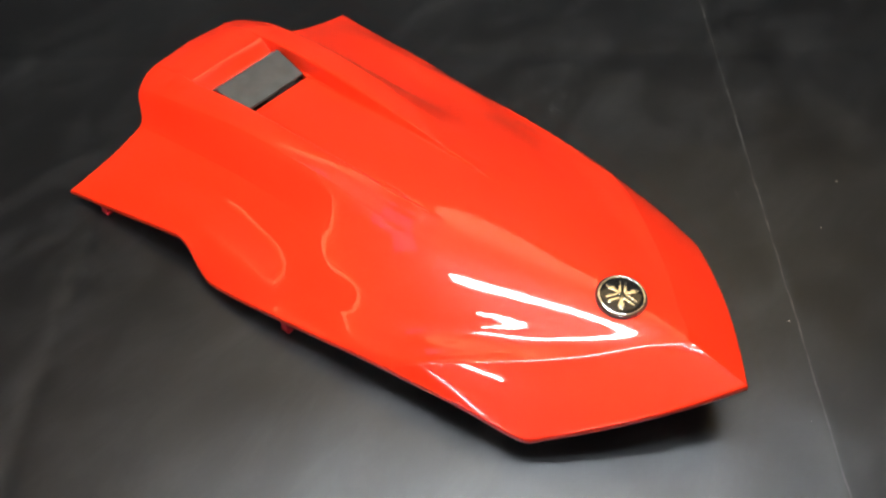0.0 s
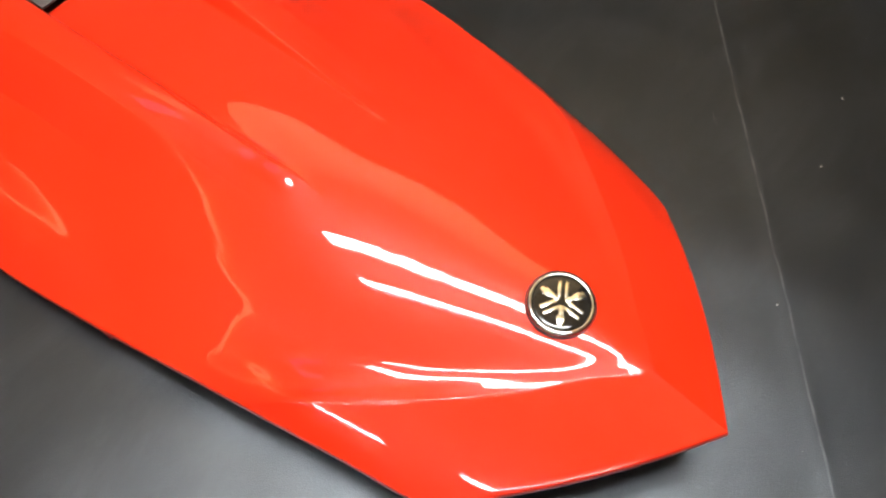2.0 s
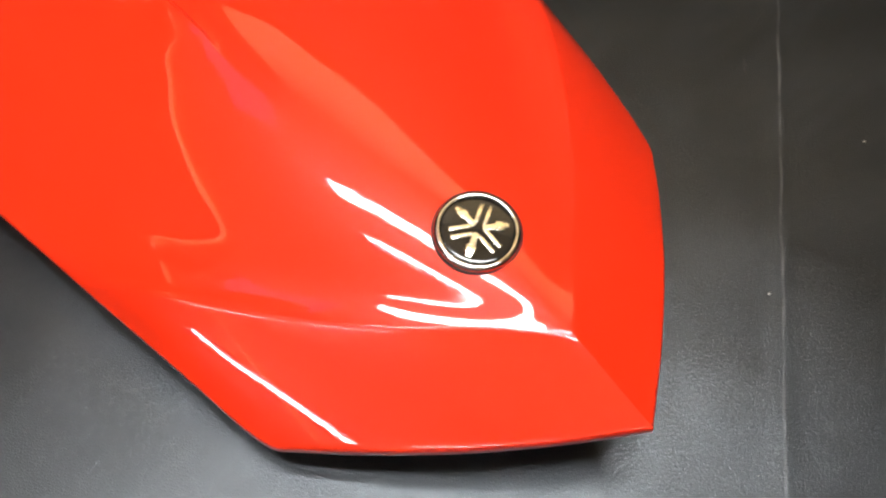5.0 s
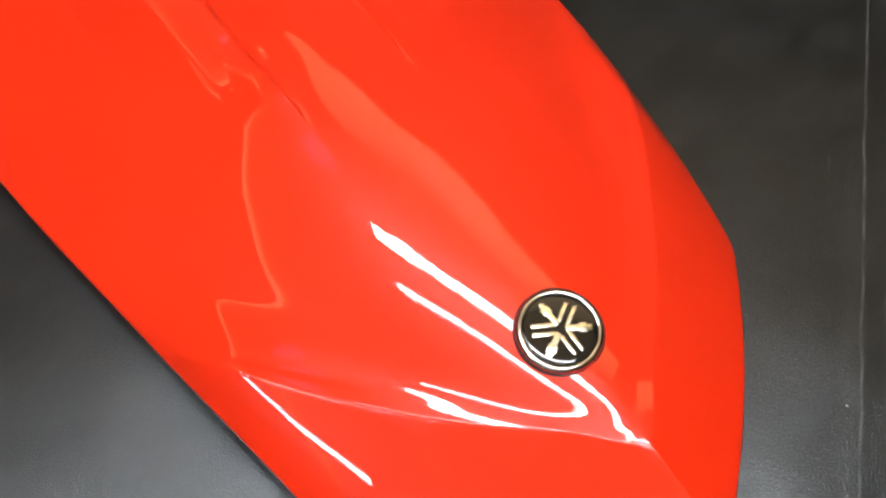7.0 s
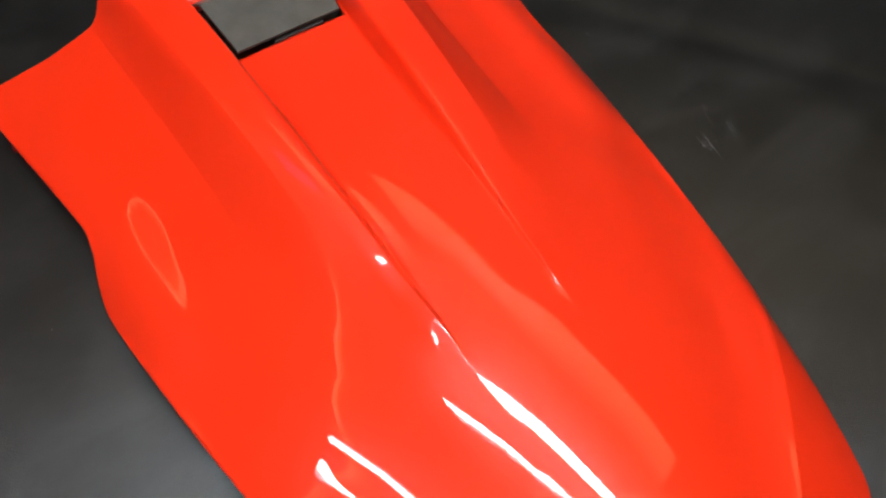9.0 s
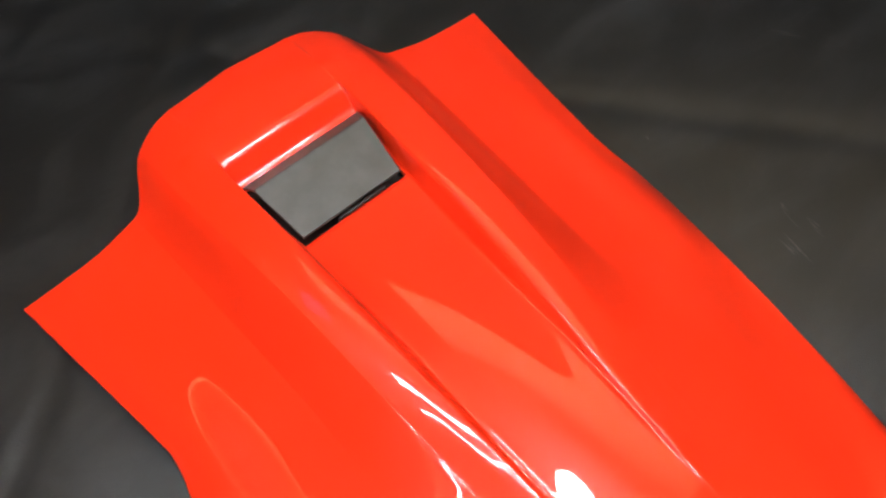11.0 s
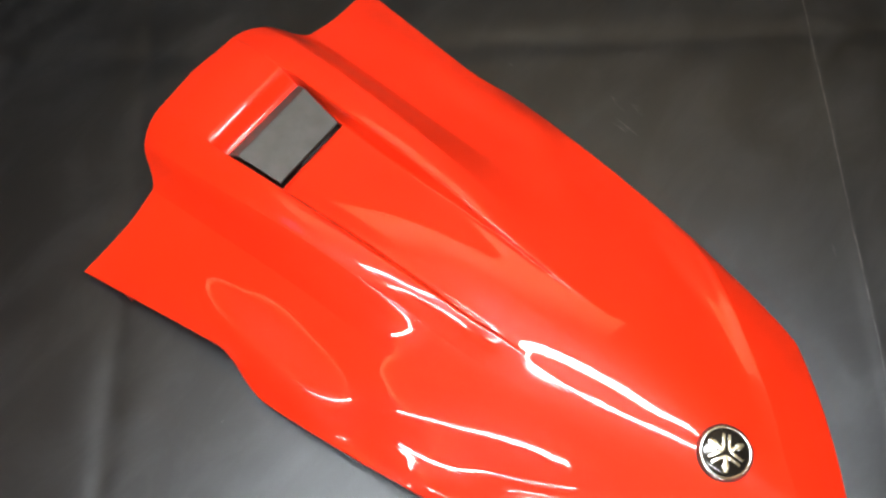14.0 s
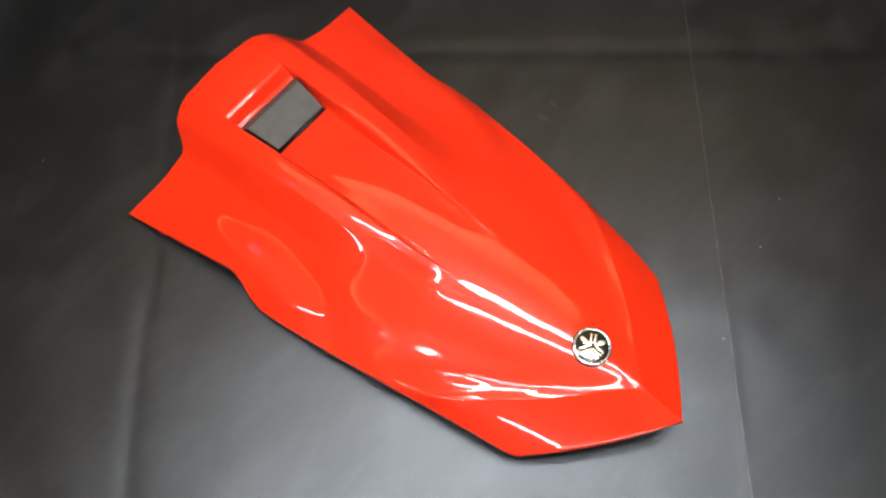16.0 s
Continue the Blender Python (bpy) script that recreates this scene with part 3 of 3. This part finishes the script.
def akima(p, k):
    """Put k - 1 points between each two rows of p, on a curve without overshoot."""
    d = np.diff(p, axis=0)
    d = np.concatenate([[3 * d[0] - 2 * d[1], 2 * d[0] - d[1]], d, [2 * d[-1] - d[-2], 3 * d[-1] - 2 * d[-2]]])
    w1 = np.abs(d[3:] - d[2:-1]) + np.abs(d[3:] + d[2:-1]) / 2 + 1e-9
    w2 = np.abs(d[1:-2] - d[:-3]) + np.abs(d[1:-2] + d[:-3]) / 2 + 1e-9
    m = (w1 * d[1:-2] + w2 * d[2:-1]) / (w1 + w2)
    out = []
    for i in range(len(p) - 1):
        for t in np.arange(k) / k:
            out.append((1 + 2 * t) * (1 - t) ** 2 * p[i] + t * (1 - t) ** 2 * m[i] + t * t * (3 - 2 * t) * p[i + 1] + t * t * (t - 1) * m[i + 1])
    return np.array(out + [p[-1]])


def make_shell(parent):
    v, net = panel_net()
    net = relax(net, v)
    # the top of each rail is slightly arched
    rail, crown = SPLIT[0] + SPLIT[1] + 1, sum(SPLIT[:3]) + 1
    across = np.clip((net[:, :, 0] - net[:, rail:rail + 1, 0]) / (net[:, crown:crown + 1, 0] - net[:, rail:rail + 1, 0]), 0, 1)
    along = np.clip((net[:, :, 1] - 0.185) / 0.05, 0, 1)
    net[:, :, 2] += RAIL_ARCH * 4 * across * (1 - across) * along * along * (3 - 2 * along)
    v = akima(v[:, None], FINER)[:, 0]
    net = akima(net, FINER)
    net = akima(net.swapaxes(0, 1), FINER).swapaxes(0, 1)
    net[:, 0, 0] = 0
    net[:, :, 2] += fine_shape(net[:, :, 0], net[:, :, 1], net[:, -1:, 0])
    level_deck(net)
    raise_crest(net)
    rows, n, _ = net.shape
    bm = bmesh.new()

    def grid(points, skip=None):
        for side in (1, -1):
            vs = [[bm.verts.new((side * p[0] * S, p[1] * S, p[2] * S)) for p in row] for row in points]
            for j in range(len(vs) - 1):
                for i in range(len(vs[0]) - 1):
                    if skip and skip(j, i):
                        continue
                    q = (vs[j][i], vs[j][i + 1], vs[j + 1][i + 1], vs[j + 1][i])
                    bm.faces.new(q if side > 0 else q[::-1])

    deck = (SPLIT[0] + 1) * FINER
    grid(net, lambda j, i: i < deck and MARKS[2] - 1e-6 <= v[j] < MARKS[3] - 1e-6)
    # the two facets of the nose, between the crease and the front edge
    crease = net[0]
    s = np.concatenate([[0], np.cumsum(np.linalg.norm(np.diff(crease, axis=0), axis=1))])
    s = s / s[-1]
    knots = (0, 0.15, 0.3, 0.42, 0.53, 0.62, 0.68, 0.74, 0.82, 1)
    front = np.stack([pchip(knots, (0, 0.0215, 0.0407, 0.0555, 0.0690, 0.0795, 0.0860, 0.0889, 0.0926, 0.1018), s),
                      pchip(knots, (0, 0.0150, 0.0300, 0.0430, 0.0560, 0.0670, 0.0745, 0.0840, 0.1040, 0.1540), s),
                      pchip(knots, (0.0406, 0.0377, 0.0332, 0.0289, 0.0245, 0.0203, 0.0181, 0.0194, 0.0218, 0.0236), s)], 1)
    front[-1] = crease[-1]
    off_crease = crease[:, 2] - facet_height(crease[:, 0], crease[:, 1])
    end = np.clip((s - 0.75) / 0.25, 0, 1)
    off_front = (front[:, 2] - facet_height(front[:, 0], front[:, 1])) * end * end * (3 - 2 * end)
    tip = np.clip(1 - s / 0.35, 0, 1)
    tip = 1 + 4 * tip * tip * (3 - 2 * tip)
    facet = []
    for t in (0, 0.04, 0.062, 0.09, 0.13, 0.18, 0.27, 0.37, 0.48, 0.6, 0.72, 0.83, 0.91, 0.96, 1.0):
        line = crease * (1 - t) + front * t
        line[:, 2] = facet_height(line[:, 0], line[:, 1]) + off_crease * (1 - t) ** tip + off_front * t
        facet.append(line)
    grid(facet[::-1])
    bmesh.ops.remove_doubles(bm, verts=bm.verts, dist=0.00005)
    bmesh.ops.dissolve_degenerate(bm, dist=0.00002, edges=bm.edges)
    bmesh.ops.recalc_face_normals(bm, faces=bm.faces)
    if sum(f.normal.z * f.calc_area() for f in bm.faces) < 0:
        bmesh.ops.reverse_faces(bm, faces=bm.faces)
    # turned-down rim all round the outer edge, and the lip of the opening
    for drop, out in ((0.0005, 0.0007), (0.0012, 0.0006), (0.0042, 0.0004)):
        rim = [e for e in bm.edges if e.is_boundary]
        got = bmesh.ops.extrude_edge_only(bm, edges=rim)
        moved = [g for g in got["geom"] if isinstance(g, bmesh.types.BMVert)]
        mid = Vector((0, 0.24 * S, 0))
        for q in moved:
            hole = abs(q.co.x) < 0.0335 * S and 0.34 * S < q.co.y < 0.40 * S
            away = Vector((q.co.x - mid.x, (q.co.y - mid.y) * 0.6, 0)).normalized()
            q.co += away * (0 if hole else out)
            q.co.z -= drop
    for e in bm.edges:
        e.smooth = not all(abs(q.co.x) < 1e-5 and q.co.y < 0.0362 * S for q in e.verts)
    ob = part("shell", bm, RED, parent, "glossy red moulded plastic shell")
    mod = ob.modifiers.new("thickness", "SOLIDIFY")
    mod.thickness, mod.offset = 0.0022, -1
    return ob


panel = thing("fairing_panel", pose(0, 0, 0), "glossy red plastic fairing panel lying on a black mat", "fairing")
make_shell(panel)


def make_flap(parent):
    """Black trapezoid flap in the opening, with a folded front lip and dark well under it."""
    near, far, back = (0.0248, 0.3545, 0.0480), (0.0283, 0.3830, 0.0528), (0.0300, 0.3905, 0.0470)
    bm = bmesh.new()
    rows = [[bm.verts.new((side * x * S, y * S, z * S)) for side in (-1, 1)] for x, y, z in (near, far, back)]
    for p, q in zip(rows, rows[1:]):
        bm.faces.new((p[0], p[1], q[1], q[0]))
    edges = [e for e in bm.edges if not e.is_boundary]
    bmesh.ops.bevel(bm, geom=edges, offset=0.0012, segments=3, profile=0.5, affect="EDGES")
    low = bmesh.ops.extrude_face_region(bm, geom=list(bm.faces))
    for g in low["geom"]:
        if isinstance(g, bmesh.types.BMVert):
            g.co.z -= 0.0018
    bmesh.ops.recalc_face_normals(bm, faces=bm.faces)
    flap = part("flap", bm, FLAP, parent, "satin black plastic flap in the opening", smooth=False)
    bm = bmesh.new()
    box(bm, (0.024 * S, 0.002, 0.006), (0.004 * S, (near[1] - 0.0014) * S, (near[2] - 0.0035) * S), bevel=0.0006)
    part("lip", bm, DARK, flap, "dark folded lip under the flap")
    bm = bmesh.new()
    w = [bm.verts.new((x * S, y * S, 0.036 * S)) for x, y in ((-0.034, 0.34), (0.034, 0.34), (0.037, 0.402), (-0.037, 0.402))]
    f = bm.faces.new(w)
    got = bmesh.ops.extrude_face_region(bm, geom=[f])
    for g in got["geom"]:
        if isinstance(g, bmesh.types.BMVert):
            g.co.z -= 0.003
    bmesh.ops.recalc_face_normals(bm, faces=bm.faces)
    part("well", bm, DARK, parent, "matt black well floor below the opening", smooth=False)


make_flap(panel)


def make_badge(parent):
    bm = bmesh.new()
    r = 0.0206
    lathe(bm, [(0.0, 0.0034)] + [(r * k, 0.0034 - 0.0009 * k * k) for k in (0.2, 0.4, 0.55, 0.7, 0.8)] + [(r * 0.845, 0.0026), (r * 0.845, 0.0), (0.0, 0.0)], 64)
    disc = part("badge", bm, BLACK, parent, "round black and chrome badge with silver bars")
    bm = bmesh.new()
    lathe(bm, [(r * 0.835, 0.0018), (r * 0.845, 0.0027), (r * 0.86, 0.0030), (r * 0.94, 0.0028), (r * 0.975, 0.0021), (r, 0.0010), (r, -0.002), (r * 0.835, -0.002)], 64)
    part("ring", bm, CHROME, disc, "chrome outer ring")
    bm = bmesh.new()
    lathe(bm, [(r * 1.0, -0.002), (r * 1.0, 0.0007), (r * 1.03, 0.0004), (r * 1.03, -0.002)], 64)
    part("gasket", bm, DARK, disc, "thin black gasket round the badge")

    def bar(length, start, off, turn, wide):
        bm = bmesh.new()
        box(bm, (length, wide, 0.0008), bevel=0.00025)
        mid = start + length / 2
        for q in bm.verts:
            q.co.x += mid
            q.co.y += off
            far = (q.co.x * q.co.x + q.co.y * q.co.y) / (r * r)
            q.co.z += 0.0033 - 0.0009 * far
        bmesh.ops.transform(bm, matrix=pose(0, 0, 0, 0, 0, turn), verts=bm.verts)
        part("bar", bm, SILVER, disc, "pale silver bar")

    for turn in (30, 150, 270):
        for off in (-0.0021, 0.0021):
            bar(0.0105, 0.0028, off, turn, 0.0020)
        bar(0.0125, 0.0022, 0.0, turn + 180, 0.0030)
        bar(0.0040, 0.0085, 0.0, turn + 180, 0.0046)
    low, mid, high = (float(dome(0.0, y) + fine_shape(np.array([0.0]), np.array([y]), 0.1)[0]) for y in (0.0672, 0.0772, 0.0872))
    disc.matrix_basis = pose(0, 0.0772 * S, mid * S - 0.0006, math.degrees(math.atan2(high - low, 0.02)), 0, 0)


make_badge(panel)


def make_tabs(parent):
    for side in (-1, 1):
        for x, y, z in ((0.1245, 0.3975, 0.0105), (0.1125, 0.2325, 0.0150)):
            bm = bmesh.new()
            high = z * S
            box(bm, (0.003, 0.008, high), (0, 0, high / 2), bevel=0.0008)
            box(bm, (0.006, 0.010, 0.003), (-0.001 * side, 0, 0.0022), bevel=0.0008)
            tab = part("mounting_tab", bm, TAB, parent, "dull red mounting tab under the edge")
            tab.location = (side * x * S, y * S, 0.0)


make_tabs(panel)


# ---- the lamp ----
def make_lamp(at, rows, label):
    """rows: (distance across, lit) for each tube; tubes less than 0.1 m apart share one tray."""
    lamp = thing("tube_lamp", pose(*at, 0, 0, TURN + 90), label, "lamp", "ceiling tube lamps")
    trays = []
    for y, lit in rows:
        if trays and y - trays[-1][-1] < 0.1:
            trays[-1].append(y)
        else:
            trays.append([y])
        bm = bmesh.new()
        r = bmesh.ops.create_cone(bm, cap_ends=True, segments=20, radius1=0.022, radius2=0.022, depth=TUBE_LENGTH)
        bmesh.ops.rotate(bm, cent=(0, 0, 0), matrix=Matrix.Rotation(radians(90), 3, "Y"), verts=r["verts"])
        tube = part("tube", bm, TUBE if lit else GLASS, lamp, "lit white fluorescent tube" if lit else "unlit white fluorescent tube")
        tube.location = (0, y, 0)
        for end in (-1, 1):
            bm = bmesh.new()
            box(bm, (0.022, 0.03, 0.05), bevel=0.003)
            holder = part("lamp_holder", bm, WHITE, tube)
            holder.location = (end * (TUBE_LENGTH / 2 + 0.008), 0, 0.012)
    for tray in trays:
        mid, wide = (tray[0] + tray[-1]) / 2, tray[-1] - tray[0] + 0.05
        bm = bmesh.new()
        box(bm, (TUBE_LENGTH + 0.06, wide, 0.045), (0, mid, 0.0605), bevel=0.005)
        part("housing", bm, WHITE, lamp, "white enamelled lamp spine")
        for end in (-1, 1):
            bm = bmesh.new()
            drop = HIGH - HUNG - 0.083
            r = bmesh.ops.create_cone(bm, cap_ends=True, segments=10, radius1=0.004, radius2=0.004, depth=drop)
            bmesh.ops.translate(bm, vec=(end * TUBE_LENGTH * 0.36, mid, 0.083 + drop / 2), verts=r["verts"])
            part("suspension_rod", bm, WHITE, lamp, "thin white suspension rod")
    return lamp


make_lamp(LAMP_AT, ((-TUBE_GAP / 2 - 0.028, True), (-TUBE_GAP / 2 + 0.028, True), (TUBE_GAP / 2, True), (TUBE_GAP / 2 + 0.056, False)),
          "white fluorescent tube lamp hung above the mat, one tube unlit")
single = make_lamp(WEST_AT, ((0.0, True),), "white single fluorescent tube lamp hung from the ceiling")
copy_thing(single, pose(*MIDDLE_AT, 0, 0, TURN + 90))
copy_thing(single, pose(*SOUTH_AT, 0, 0, TURN + 90))


# ---- dust and lint on the mat ----
def make_lint():
    bm = bmesh.new()
    rng = random.Random(4)
    spots = [(0.0862, 0.0076, 1.4), (0.1685, 0.0263, 1.2), (0.2147, 0.037, 1.3), (-0.1419, 0.5231, 1.2)]
    spots += [(rng.uniform(-0.3, 0.4), rng.uniform(-0.1, 0.65), rng.uniform(0.25, 0.45)) for _ in range(14)]
    for x, y, k in spots:
        m = pose(x * S, y * S, mat_height(x * S, y * S) - 0.0012, rng.uniform(0, 40), 0, rng.uniform(0, 180))
        r = bmesh.ops.create_icosphere(bm, subdivisions=1, radius=0.0007 * k)
        bmesh.ops.scale(bm, vec=(0.7, 1.6, 0.5), verts=r["verts"])
        bmesh.ops.transform(bm, matrix=m, verts=r["verts"])
    ob = part("lint", bm, LINT)
    tagged(ob, "pale specks of lint lying on the mat", "lint", kind="stuff")


make_lint()


# ---- scuffs on the mat ----
def make_scuffs():
    bm = bmesh.new()
    rng = random.Random(9)
    marks = [((0.168, 0.2555), (0.165, 0.2334)), ((0.152, 0.2386), (0.1527, 0.2226)), ((0.1557, 0.2402), (0.1553, 0.2148)), ((0.170, 0.2374), (0.1705, 0.2234)),
             ((0.1473, 0.3184), (0.149, 0.3129)), ((0.2433, 0.3248), (0.2568, 0.306)), ((0.1634, 0.0872), (0.1585, 0.0772))]
    for (x0, y0), (x1, y1) in marks:
        for k in range(3):
            shift = rng.uniform(-0.0012, 0.0012)
            a, b = sorted((rng.uniform(0, 0.5), rng.uniform(0.4, 1.0)))
            wide = rng.uniform(0.00018, 0.00042)
            strip = []
            for i in range(9):
                t = a + (b - a) * i / 8
                x = (x0 + (x1 - x0) * t + shift + 0.0006 * math.sin(5 * t + k)) * S
                y = (y0 + (y1 - y0) * t) * S
                h = wide * math.sin(math.pi * (i + 0.3) / 8.6)
                z = mat_height(x, y) - 0.0016 + 0.00012
                strip.append([bm.verts.new((x - h, y, z)), bm.verts.new((x + h, y, z))])
            for p, q in zip(strip, strip[1:]):
                bm.faces.new((p[0], p[1], q[1], q[0]))
    ob = part("scuff_marks", bm, SCUFF)
    tagged(ob, "faint pale scuff marks rubbed into the mat", "scuffs", kind="stuff")


make_scuffs()
